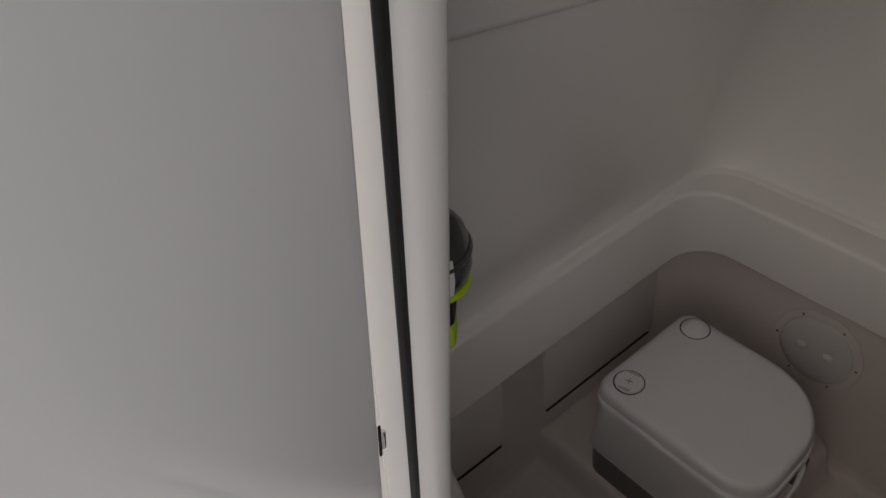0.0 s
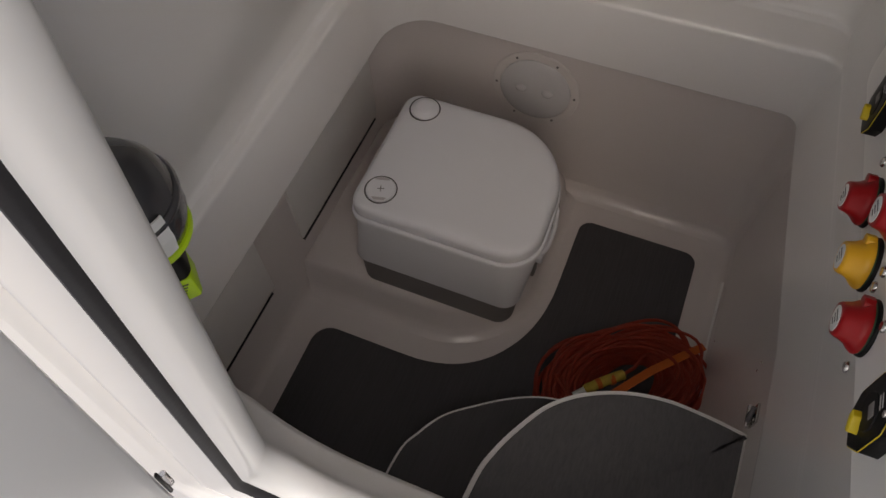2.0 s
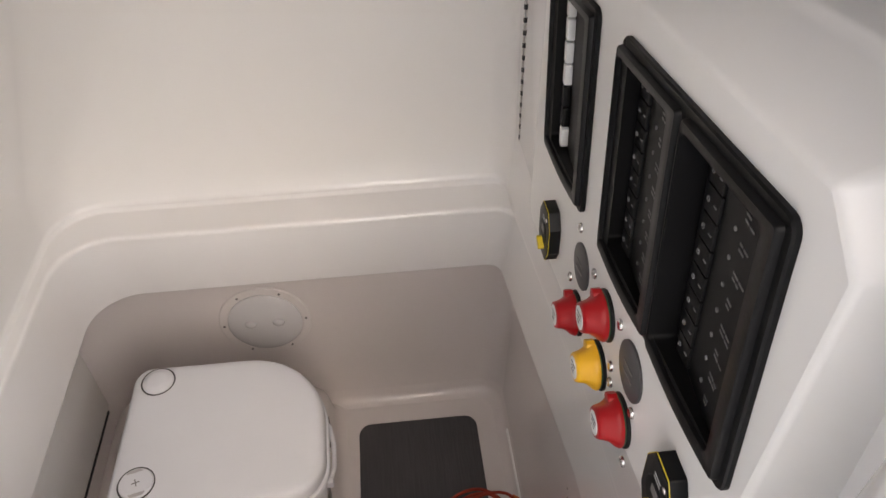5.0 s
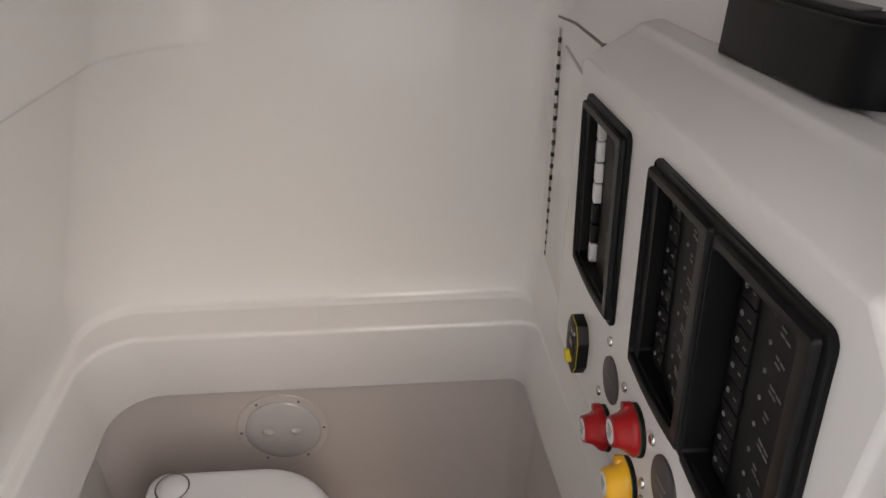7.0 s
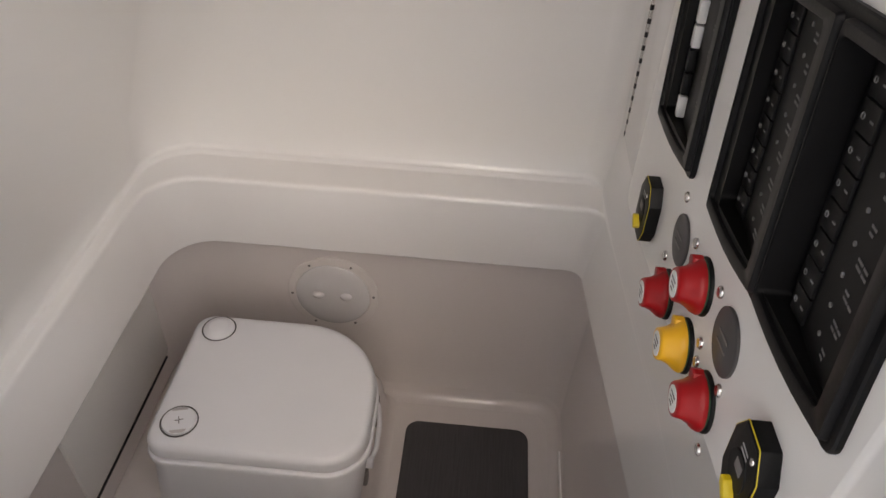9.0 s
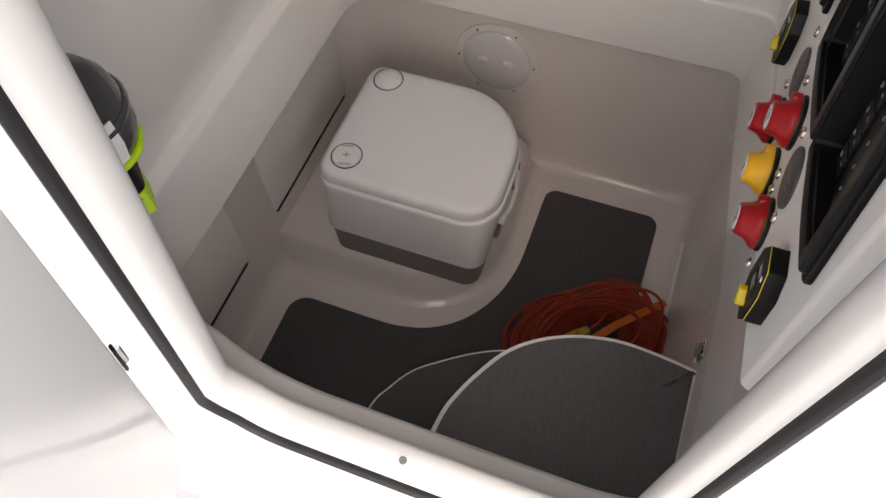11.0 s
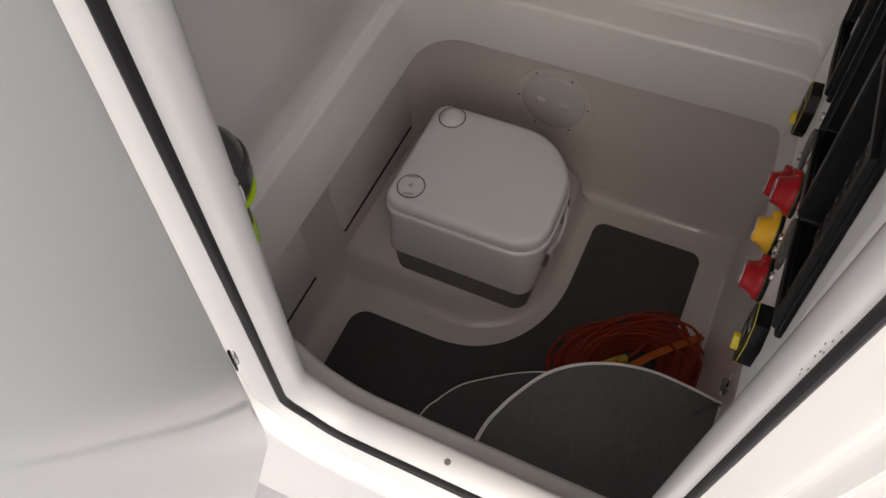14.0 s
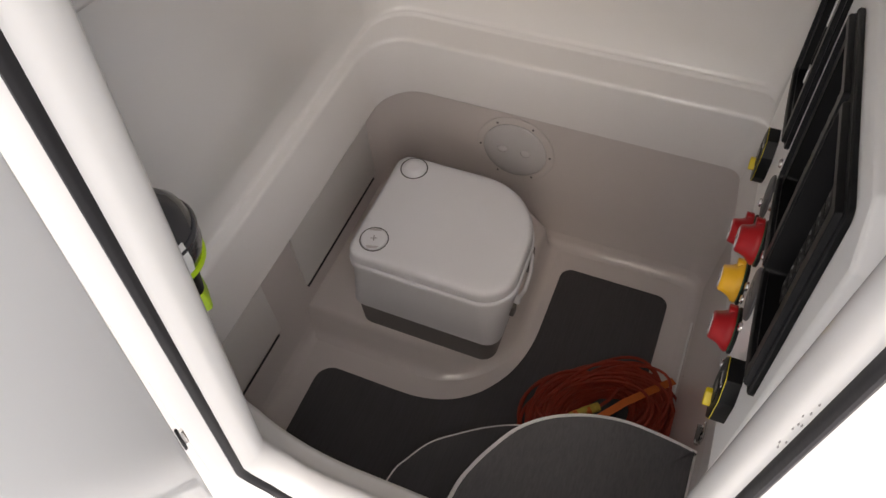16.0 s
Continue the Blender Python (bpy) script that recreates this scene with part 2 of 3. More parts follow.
# upper liner: rim band, ledge, upper walls and overhead
crisp(solid("wall_liner", loft([
    u_path(0.079, -0.068, 0.878, 0.092, 0.03, 0.4855, flare=0.041),
    u_path(0.082, -0.071, 0.875, 0.09, 0.03, 0.4865, flare=0.043),
    u_path(0.083, -0.073, 0.8745, 0.09, 0.03, 0.49, flare=0.044),
    u_path(0.084, -0.085, 0.8785, 0.09, 0.03, 0.56, flare=0.041),
    u_path(0.085, -0.101, 0.8838, 0.09, 0.03, 0.65, flare=0.036),
    u_path(0.0848, -0.1012, 0.884, 0.09, 0.03, 0.6545, flare=0.0358),
    u_path(0.0838, -0.1, 0.8842, 0.09, 0.03, 0.658, flare=0.0356),
    u_path(0.082, -0.0975, 0.8844, 0.09, 0.03, 0.66, flare=0.0355),
    u_path(0.079, -0.092, 0.8846, 0.09, 0.03, 0.661, flare=0.0354),
    u_path(0.0675, -0.036, 0.885, 0.088, 0.03, 0.6635, flare=0.0352),
    u_path(0.066, -0.032, 0.8852, 0.088, 0.03, 0.6655, flare=0.035),
    u_path(0.065, -0.0295, 0.8854, 0.088, 0.03, 0.669, flare=0.0348),
    u_path(0.0635, -0.0265, 0.8856, 0.088, 0.032, 0.6705, flare=0.0347),
    u_path(0.0615, -0.0215, 0.8858, 0.09, 0.035, 0.6725, flare=0.0346),
    u_path(0.062, -0.0195, 0.8862, 0.09, 0.035, 0.68, flare=0.034),
    u_path(0.07, -0.0175, 0.889, 0.105, 0.04, 0.72, flare=0.03),
    u_path(0.095, -0.016, 0.894, 0.14, 0.04, 0.8, flare=0.02),
    u_path(0.23, -0.015, 0.888, 0.16, 0.04, 1.19, tilt=0.13),
    u_path(0.2315, -0.015, 0.888, 0.16, 0.04, 1.195, tilt=0.13),
    u_path(0.242, -0.015, 0.888, 0.155, 0.04, 1.1965, tilt=0.13),
    u_path(0.248, -0.015, 0.888, 0.15, 0.04, 1.206, tilt=0.13),
    u_path(0.275, -0.015, 0.95, 0.12, 0.05, 1.31, tilt=0.1),
    u_path(0.3, -0.02, 0.955, 0.05, 0.05, 1.46),
    u_path(0.3, -0.02, 0.955, 0.05, 0.05, 1.62),
    u_path(0.3, -0.02, 0.95, 0.05, 0.05, 1.753),
], False), GEL, "white gelcoat liner walls with a moulded ledge", "wall", "structure", angle=60))
solid("ceiling", box(0.0, 1.0, -0.97, 0.05, 1.752, 1.78), GEL, "white gelcoat overhead closing the compartment", "ceiling", "structure", smooth=False)
solid("floor", box(-0.02, 0.94, -1.0, 0.02, -0.03, 0.0015), TUB, "cream gelcoat floor of the sunken compartment, in the wall's shade-darkened tone", "floor", "structure")

# outer closing skins
bm = bmesh.new()
for a in ((-0.06, -0.045), (1.0, 1.015)):
    part_box = box(a[0], a[1], -0.99, 0.06, -0.03, 1.8)
    me = bpy.data.meshes.new("t")
    part_box.to_mesh(me)
    bm.from_mesh(me)
solid("wall_outer", bm, GEL, "white outer skin of the console", "wall", "structure")
solid("wall_back", box(-0.06, 1.015, 0.045, 0.06, -0.03, 1.8), GEL, "white outer skin behind the far wall", "wall", "structure")

# door opening: frame swept round a rounded outline
OPEN = rounded([(0.489, 1.72, 0.06), (0.385, 0.742, 0.07), (0.812, 0.742, 0.04), (0.847, 1.72, 0.06)], 10)


def sweep(profile):
    rings = []
    for d, y in profile:
        rings.append([(x, rake(z) + y, z) for x, z in inset(OPEN, -d)])
    return loft(rings, True)


frame_ob = solid("door_frame", sweep([(0.075, 0.068), (0.068, 0.068), (0.06, 0.061), (0.028, 0.0385), (0.012, 0.03), (0.004, 0.0265), (0.001, 0.0225), (-0.0008, 0.018), (-0.0018, 0.013), (-0.002, 0.008), (-0.0014, 0.003), (-0.0002, -0.0018), (0.0018, -0.0063), (0.0045, -0.01), (0.0068, -0.0122),
                                      (0.0075, -0.0165), (0.0116, -0.0203), (0.0124, -0.0182), (0.018, -0.0205), (0.026, -0.0245), (0.036, -0.0305), (0.0395, -0.0315), (0.0425, -0.0305), (0.0455, -0.0265), (0.0475, -0.0258), (0.0505, -0.0275), (0.054, -0.0335), (0.0575, -0.0365), (0.061, -0.0355), (0.0645, -0.0315),
                                      (0.069, -0.032), (0.078, -0.041), (0.084, -0.044), (0.089, -0.0455), (0.0935, -0.0462), (0.0985, -0.0465)]),
                 FRAME, "white moulded door frame with scuffs and dirt along the sill", "door frame", "structure", angle=50)
solid("door_seal", sweep([(0.007, -0.012), (0.0062, -0.0175), (0.0068, -0.0205), (0.0082, -0.0228), (0.01, -0.0228), (0.0118, -0.0212), (0.0125, -0.0182)]), RUBBER_GAP,
      "black rubber bulb seal round the door opening", "door seal", "structure")
# console face round the frame
outer = []
for x, z in inset(OPEN, -0.094):
    cx, cz = 0.6125, 1.2
    k = min((0.72 if x > cx else 0.7) / max(1e-6, abs(x - cx)), (0.62 if z > cz else 1.25) / max(1e-6, abs(z - cz)))
    outer.append((cx + (x - cx) * k, cz + (z - cz) * k))
face_in = inset(OPEN, -0.094)
solid("wall_front", loft([[(x, rake(z) - 0.045, z) for x, z in face_in], [(x, rake(z) - 0.045, z) for x, z in outer]], True), FRAME, "white gelcoat outer face of the console", "wall", "structure")
inner = inset(OPEN, -0.03)
solid("wall_front_inside", loft([[(x, rake(z) + 0.022, z) for x, z in inner], [(x, rake(z) + 0.022, z) for x, z in outer]], True), GEL, "white gelcoat inner face beside the door", "wall", "structure")
solid("deck", box(-6, 7, -9, -1.0, 0.16, 0.2), DECK, "grey cockpit deck outside the door", "deck", "structure")
sea = bmesh.new()
bmesh.ops.create_grid(sea, x_segments=2, y_segments=2, size=900)
bmesh.ops.translate(sea, verts=sea.verts, vec=(0, 0, -0.9))
solid("ground", sea, DECK, "grey hardstanding far below", "ground", "structure")

# sill screw
screw_mesh = lathe([(0.004, 0), (0.004, 0.001), (0.003, 0.0022), (0.0012, 0.0018)], 14)
SCREW = mesh_of("screw", screw_mesh, STEEL)
DARK_SCREW = mesh_of("screw", lathe([(0.004, 0), (0.004, 0.001), (0.003, 0.0022), (0.0012, 0.0018)], 12), GREYPL)


def screw(m, parent, size=1.0):
    ob = new("screw", SCREW)
    ob.parent = parent
    ob.matrix_basis = m @ Matrix.Scale(size, 4)
    return ob


sill_screw = screw(pose(0.589, rake(0.737) + 0.007, 0.7438, 8, 0, 0), frame_ob, 1.1)
sill_screw.data = DARK_SCREW

# scuffs rubbed into the moulding beside the seal
for k in range(9):
    z = 1.3 + 0.006 * k + 0.003 * math.sin(5 * k)
    off = -0.0075 + 0.0016 * math.sin(2.3 * k)
    x = 0.812 + 0.0358 * (z - 0.742) + 0.0018 + (0.001 - off) * 0.376
    part("scuff", slab(rounded([(-0.0006, -0.0009 - 0.0003 * (k % 3), 0.0003), (0.0003, -0.0013, 0.0003), (0.0005, 0.0007, 0.0003), (-0.0003, 0.0012 + 0.0004 * (k % 2), 0.0002)], 3), 0.0, 0.0003, 0.0001,
         Matrix.Translation((x, rake(z) + off, z)) @ X_TO_FACE @ Matrix.Rotation(radians(20), 4, "Y")), MARK, frame_ob, "dark rubbed scuff")

# open door, hinged at its edge
door = thing("door_1", "open white glossy gelcoat door", "door", (0.402, -1.097, 0.83), kind="structure")
turn = Matrix.Rotation(math.atan2(-0.95, 0.32), 3, "Z")
dp = rounded([(0, 0, 0.012), (0.42, 0, 0.05), (0.42, 0.9, 0.05), (0, 0.9, 0.03)], 8)


def on_door(bm):
    """Turns a piece of the open door to its swung place, leaning with the jamb."""
    for v in bm.verts:
        q = turn @ v.co
        v.co = Vector((q.x + 0.124 * v.co.z, q.y + 0.04 * v.co.z, v.co.z))
    return bm


part("leaf", on_door(slab(dp, 0.0, 0.034, 0.005, Matrix(((1, 0, 0, 0), (0, 0, 1, -0.034), (0, 1, 0, 0), (0, 0, 0, 1))))), DOOR, door)
for z in (0.212, 0.75):
    part("hinge_plate", on_door(box(-0.001, 0.0018, -0.001, 0.0012, z, z + 0.044, 0.0006)), BLACK, door, "black hinge plate")
    knuckle = lathe([(0.002, 0), (0.0026, 0.001), (0.0026, 0.023), (0.002, 0.024)], 14, pose(-0.0025, 0.001, z + 0.01))
    part("hinge_knuckle", on_door(knuckle), STEEL, door, "bright steel hinge knuckle")

# ---- floor mouldings, mat and steps ----
plinth = rounded([(-0.01, 0.005, 0), (-0.01, -0.497, 0), (0.5, -0.497, 0.19), (0.485, -0.05, 0.03), (0.4, 0.005, 0)], 14)
rings = []
for z, d in ((0.0, -0.03), (0.004, -0.018), (0.014, -0.008), (0.03, -0.003), (0.075, 0.004), (0.09, 0.008), (0.099, 0.016), (0.103, 0.028)):
    rings.append([(x, y, z + 0.0015) for x, y in inset(plinth, d)])
solid("plinth", loft(rings, True, False, True), TUB, "raised cream gelcoat plinth under the toilet, in the wall's shade-darkened tone", "plinth", "structure", angle=50)

def flow(points, n=6):
    """A smooth curve through the points."""
    pts = [Vector(p) for p in points]
    out = []
    for i in range(len(pts) - 1):
        a, b, c, d = pts[max(i - 1, 0)], pts[i], pts[i + 1], pts[min(i + 2, len(pts) - 1)]
        for k in range(n):
            t = k / n
            out.append(tuple(0.5 * (2 * b + (c - a) * t + (2 * a - 5 * b + 4 * c - d) * t * t + (3 * b - a - 3 * c + d) * t ** 3)))
    return out + [tuple(pts[-1])]


mat_curve = flow([(0.545, -0.27), (0.543, -0.335), (0.531, -0.4), (0.505, -0.462), (0.46, -0.52), (0.4, -0.56), (0.33, -0.579), (0.26, -0.582)])
mat_outline = rounded([(0.545, -0.1, 0.03)] + [(x, y, 0) for x, y in mat_curve] + [(0.072, -0.582, 0.045), (0.075, -0.965, 0.02), (0.828, -0.965, 0.02), (0.826, -0.1, 0.03)], 8)
solid("floor_mat", slab(mat_outline, 0.0016, 0.008, 0.002), FOAM, "charcoal foam floor mat cut in an L shape", "mat")


def step(name, outline, z, pad_mat, label):
    st = thing(name, label, "step")
    crisp(part("tread", slab(outline, 0.002 if z < 0.3 else z - 0.03, z, 0.004), GEL, st))
    pad = slab(inset(outline, 0.009 if z > 0.3 else 0.006), z, z + 0.006, 0.002)
    bmesh.ops.poke(pad, faces=[f for f in pad.faces if len(f.verts) > 8])
    part("pad", pad, pad_mat, st, "charcoal foam pad with a white border", smooth=False)
    return st


upper_step = [(0.925, -0.6465), (0.895, -0.6415), (0.855, -0.637), (0.80, -0.6345)] + [(0.748, -0.642), (0.70, -0.658), (0.655, -0.683), (0.617, -0.718), (0.588, -0.765), (0.567, -0.81), (0.553, -0.86), (0.545, -0.97), (0.925, -0.97)]
lower_step = [(0.92, -0.618), (0.656, -0.62), (0.597, -0.633), (0.541, -0.66), (0.488, -0.696), (0.443, -0.733), (0.413, -0.78), (0.393, -0.83), (0.383, -0.97), (0.92, -0.97)]
step("upper_step", flow(upper_step[:12]) + [upper_step[12]], 0.4, FOAM2, "upper entry step with woven charcoal foam pad and white edge")
step("lower_step", [lower_step[0]] + flow(lower_step[1:9]) + [lower_step[9]], 0.2, FOAM, "lower entry step with charcoal foam pad and white edge")

# ---- fittings on the lower walls ----
deck_plate = thing("inspection_hatch", "round translucent plastic inspection hatch with six screws", "hatch", (0.369, -0.0035, 0.302))
lean = Matrix.Rotation(radians(-4), 4, "X")
part("flange", lathe([(0.1, 0), (0.1, 0.002), (0.098, 0.004), (0.083, 0.005), (0.0815, 0.003)], 48, lean @ Y_TO_FACE), CLEAR, deck_plate, "clear screwed flange")
cover = lathe([(0.0805, 0.002), (0.0805, 0.006), (0.078, 0.0085), (0.06, 0.0105), (0.03, 0.0118), (0.002, 0.012)], 48, lean @ Y_TO_FACE)
cover_ob = part("cover", cover, FROST, deck_plate, "pale domed screw-in cover")
for sx in (-0.03, 0.03):
    grip = lathe([(0.0135, 0.009), (0.0132, 0.012), (0.0115, 0.0152), (0.008, 0.0178), (0.004, 0.019), (0.0006, 0.0193)], 20, lean @ Matrix.Translation((sx, 0, 0.004)) @ Y_TO_FACE @ Matrix.Diagonal((1, 0.75, 1, 1)))
    part("finger_grip", grip, FROST, cover_ob)
for k in range(6):
    a = radians(60 * k + 2)
    ob = screw(lean @ pose(0.0895 * math.cos(a), -0.0045, 0.0895 * math.sin(a), 90), deck_plate, 0.75)
    ob.data = DARK_SCREW

for y0, y1, name in ((-0.468, -0.085, "locker_panel"), (-0.93, -0.597, "locker_panel")):
    panel = thing(name, "flush white locker panel with a dark gap along its lower edge", "panel", group="locker panels")
    pm = box(-0.012, 0.0035, y0, y1, 0.158, 0.445, 0.002)
    part("panel", pm, PLATE, panel)
    # the slit is not cut: a thin black bar paints its darkness
    part("gap_strip", box(-0.002, 0.0042, y0 + 0.003, y1 - 0.012, 0.149, 0.1545, 0.0008), RUBBER_GAP, panel, "black bar standing in for the dark open slit")
dots = thing("wall_screws", "small bare screws in the cream wall", "screw")
for y, z, x in ((-0.521, 0.4, 0.9195), (-0.53, 0.385, 0.9188), (-0.33, 0.06, 0.9), (-0.27, 0.43, 0.9215), (-0.13, 0.46, 0.922)):
    screw(pose(x, y, z, 0, -90, 0), dots, 0.6)

solid("trim_bead", tube([(0.8935, -0.16, 0.022), (0.8945, -0.4, 0.022), (0.8945, -0.64, 0.022)], 0.0036, 8), GEL, "white sealant bead along the floor joint", "sealant", "structure")

# ---- portable toilet ----


def d_shape(x0, x1, y0, y1, rf=0.085, rl=0.035, rb=0.15):
    return rounded([(x0, y1, rl), (x0, y0, rl), (x1 + 0.008, y0, rf), (x1, y1, rb)], 12)


toilet = thing("portable_toilet", "pale grey portable toilet with closed lid and dark grey base", "toilet", (0, 0, 0))


BASE, FOOT, TOP = (0.141, 0.479, -0.483, -0.203), (0.137, 0.49, -0.487, -0.197), (0.158, 0.512, -0.491, -0.192)


def tier(rows):
    """Rings of the D-shaped plan: height, mix from foot to top, inset and a shrink towards the middle."""
    rings = []
    for z, k, d, shrink in rows:
        ex = BASE if k < 0 else [a + (b - a) * k for a, b in zip(FOOT, TOP)]
        ring = inset(d_shape(*ex, 0.036 + 0.034 * max(0.0, k)), d)
        cx, cy = (ex[0] + ex[1]) / 2, (ex[2] + ex[3]) / 2
        rings.append([(cx + (x - cx) * shrink, cy + (y - cy) * shrink, z) for x, y in ring])
    return loft(rings, True, True, True)


part("base_tank", tier([(0.1045, -1, 0.006, 1), (0.109, -1, 0.002, 1), (0.193, -1, 0.0, 1), (0.196, -1, 0.004, 1)]), GREYPL, toilet, "dark grey waste tank")
part("body", tier([(0.1935, 0, 0.006, 1), (0.1945, 0, 0.001, 1), (0.198, 0, -0.0008, 1), (0.202, 0, -0.0005, 1), (0.205, 0, 0.001, 1), (0.27, 0.5, 0.001, 1), (0.352, 0.95, 0.002, 1), (0.357, 1, 0.004, 1), (0.359, 1, 0.01, 1)]), PLASTIC, toilet)
part("seat_rim", tier([(0.3595, 1, 0.008, 1), (0.36, 1, -0.001, 1), (0.363, 1, -0.0045, 1), (0.3715, 1, -0.0045, 1), (0.3745, 1, -0.002, 1), (0.376, 1, 0.006, 1)]), PLASTIC, toilet)
lid = part("lid", tier([(0.3762, 1, 0.006, 1), (0.378, 1, 0.0045, 1), (0.3795, 1, 0.001, 1), (0.382, 1, -0.001, 1), (0.398, 1, 0.0, 1), (0.404, 1, 0.002, 1), (0.4082, 1, 0.0055, 1), (0.4107, 1, 0.0105, 1), (0.4118, 1, 0.02, 1), (0.4125, 1, 0.02, 0.85), (0.4135, 1, 0.02, 0.5), (0.4138, 1, 0.02, 0.1)]), PLASTIC, toilet, angle=70)
for moulded in toilet.children:
    crisp(moulded)
for cy, kind in ((-0.232, 0), (-0.441, 1)):
    part("cap_groove", lathe([(0.0314, 0), (0.0314, 0.0012), (0.0305, 0.0015), (0.029, 0.0012), (0.0285, 0)], 32, pose(0.207, cy, 0.4118)), DARK, lid, "dark gap round the cap")
    cap = part("cap", lathe([(0.0285, 0), (0.0285, 0.002), (0.027, 0.0042), (0.022, 0.0048 if kind else 0.0058), (0.0195, 0.0042 if kind else 0.0084), (0.014, 0.0042 if kind else 0.0098), (0.003, 0.0042 if kind else 0.0106)], 32, pose(0.207, cy, 0.4118)), PLASTIC, lid, "round push cap" if kind else "ringed pump cap")
    if kind:
        for sy in (-1, 1):
            # flat patch, its grey stands in for the shade inside the notch
            part("finger_notch", slab(rounded([(-0.015, sy * 0.0195, 0.001), (0.015, sy * 0.0195, 0.001), (0.009, sy * 0.0255, 0.002), (-0.009, sy * 0.0255, 0.002)], 3), 0, 0.0006, 0.0002, pose(0.207, cy, 0.4163, 0, 0, 14)), NOTCH, cap, "grey patch painted as the shade of a finger notch")
        for rz in (0, 90):
            part("cross_mark", slab(rounded([(-0.007, -0.0008, 0), (0.007, -0.0008, 0), (0.007, 0.0008, 0), (-0.007, 0.0008, 0)]), 0, 0.0006, 0.0002, pose(0.207, cy, 0.4163, 0, 0, rz + 20)), GREYPL, cap)
# side latch and carrying handle on the front face
part("handle", tube([(0.512, -0.318, 0.352), (0.518, -0.322, 0.345), (0.5215, -0.336, 0.31), (0.5185, -0.36, 0.27), (0.51, -0.374, 0.25), (0.5, -0.378, 0.246)], 0.0048, 10), PLASTIC, toilet, "pale grey carrying handle")
part("latch", box(0.487, 0.507, -0.404, -0.38, 0.208, 0.245, 0.004), GREYPL, toilet, "dark grey side latch")
part("latch_button", box(0.5, 0.517, -0.395, -0.38, 0.252, 0.272, 0.004), PLASTIC, toilet)
for k in range(6):
    part("grip_rib", box(0.506, 0.5165, -0.3 - 0.0075 * k, -0.297 - 0.0075 * k, 0.3, 0.344, 0.001), GREYPL, toilet, "dark grip rib")

# ---- rope coil and strap on the mat ----
rnd = random.Random(4)
coil = thing("rope_coil", "coiled orange rope lying on the dark mat", "rope", (0.747, -0.49, 0.008))
for i in range(84):
    bundle = i % 4
    r0 = (0.158, 0.143, 0.122, 0.097)[bundle] + rnd.uniform(-0.014, 0.012)
    ex, ey = rnd.uniform(1.0, 1.08), rnd.uniform(0.6, 0.76)
    z0 = 0.006 + rnd.uniform(0, 1) ** 1.3 * (0.03, 0.056, 0.052, 0.026)[bundle]
    ph, tilt, lean_a = rnd.uniform(0, 6.28), rnd.uniform(0, 0.02), rnd.gauss(0, 0.16)
    cx, cy = rnd.gauss(0, 0.008), rnd.gauss(0, 0.008)
    pts = []
    for k in range(44):
        a = 2 * math.pi * k / 44
        rr = r0 * (1 + 0.045 * math.sin(2 * a + ph) + 0.03 * math.sin(3 * a + 2 * ph) + 0.015 * math.sin(5 * a + 3 * ph))
        u, w = rr * ex * math.cos(a), rr * ey * math.sin(a)
        pts.append((cx + u * math.cos(lean_a) - w * math.sin(lean_a), cy + u * math.sin(lean_a) + w * math.cos(lean_a),
                    max(0.005, z0 + tilt * math.sin(a + ph) + 0.006 * math.sin(3 * a + 2 * ph))))
    part("rope_turn", tube(pts, 0.0037, 6, True), ROPE, coil)
part("rope_tail", tube([(0.0, 0.012, 0.067), (0.03, 0.02, 0.066), (0.06, 0.04, 0.055), (0.085, 0.045, 0.04)], 0.0037, 7), ROPE, coil)
spl = part("yellow_splice", tube([(-0.088, 0.0066, 0.066), (-0.06, 0.009, 0.07), (-0.03, 0.011, 0.071), (0.0, 0.0124, 0.067)], 0.011, 10), WHIP, coil, "yellow whipped rope end")
for k in range(2):
    part("whipping", tube([(-0.062 + 0.03 * k, 0.009, 0.07), (-0.052 + 0.03 * k, 0.0095, 0.0705)], 0.0118, 10), STRAP, spl, "orange binding")
part("thimble", tube([(-0.112, 0.004, 0.06), (-0.1, 0.005, 0.064), (-0.087, 0.0066, 0.066)], 0.0085, 10), WHITE, coil, "pale plastic thimble")
coil.rotation_euler = (0, 0, radians(40))
strap = thing("webbing_strap", "flat orange webbing strap lying across the coil", "strap", (0, 0, 0))
sp = [(0.70, -0.575, 0.082), (0.745, -0.515, 0.088), (0.79, -0.455, 0.084), (0.84, -0.395, 0.066), (0.884, -0.342, 0.045)]
rings = []
for i, p in enumerate(sp):
    d = (Vector(sp[min(i + 1, 4)]) - Vector(sp[max(i - 1, 0)])).normalized()
    n = d.cross(Vector((0, 0, 1))).normalized() * 0.0085
    rings.append([tuple(Vector(p) + n * s + Vector((0, 0, h))) for s, h in ((-1, -0.0015), (1, -0.0015), (1, 0.0015), (-1, 0.0015))])
part("webbing", loft(rings, True, True, True), STRAP, strap, smooth=False)

# ---- electrical console on the right wall ----
console = thing("console_box", "white moulded electrical console standing proud of the wall", "console")
face = rounded([(0.36, 0.872, 0.02), (0.926, 0.986, 0.008), (0.923, 1.312, 0.005), (0.89, 1.337, 0.006), (0.36, 1.258, 0.02)], 4)  # (-y, z)
rings = []
for x, d in ((0.975, -0.035), (0.941, -0.034), (0.9365, -0.0365), (0.931, -0.0368), (0.914, -0.0335), (0.9105, -0.0312), (0.9075, -0.0275), (0.903, -0.0252), (0.859, -0.0026), (0.857, -0.0014), (0.8557, 0.0003), (0.855, 0.0024)):
    rings.append([(x, -min(u, 0.944), w) for u, w in inset(face, d)])
crisp(part("housing", loft(rings, True, False, False), PLATE, console, angle=60))


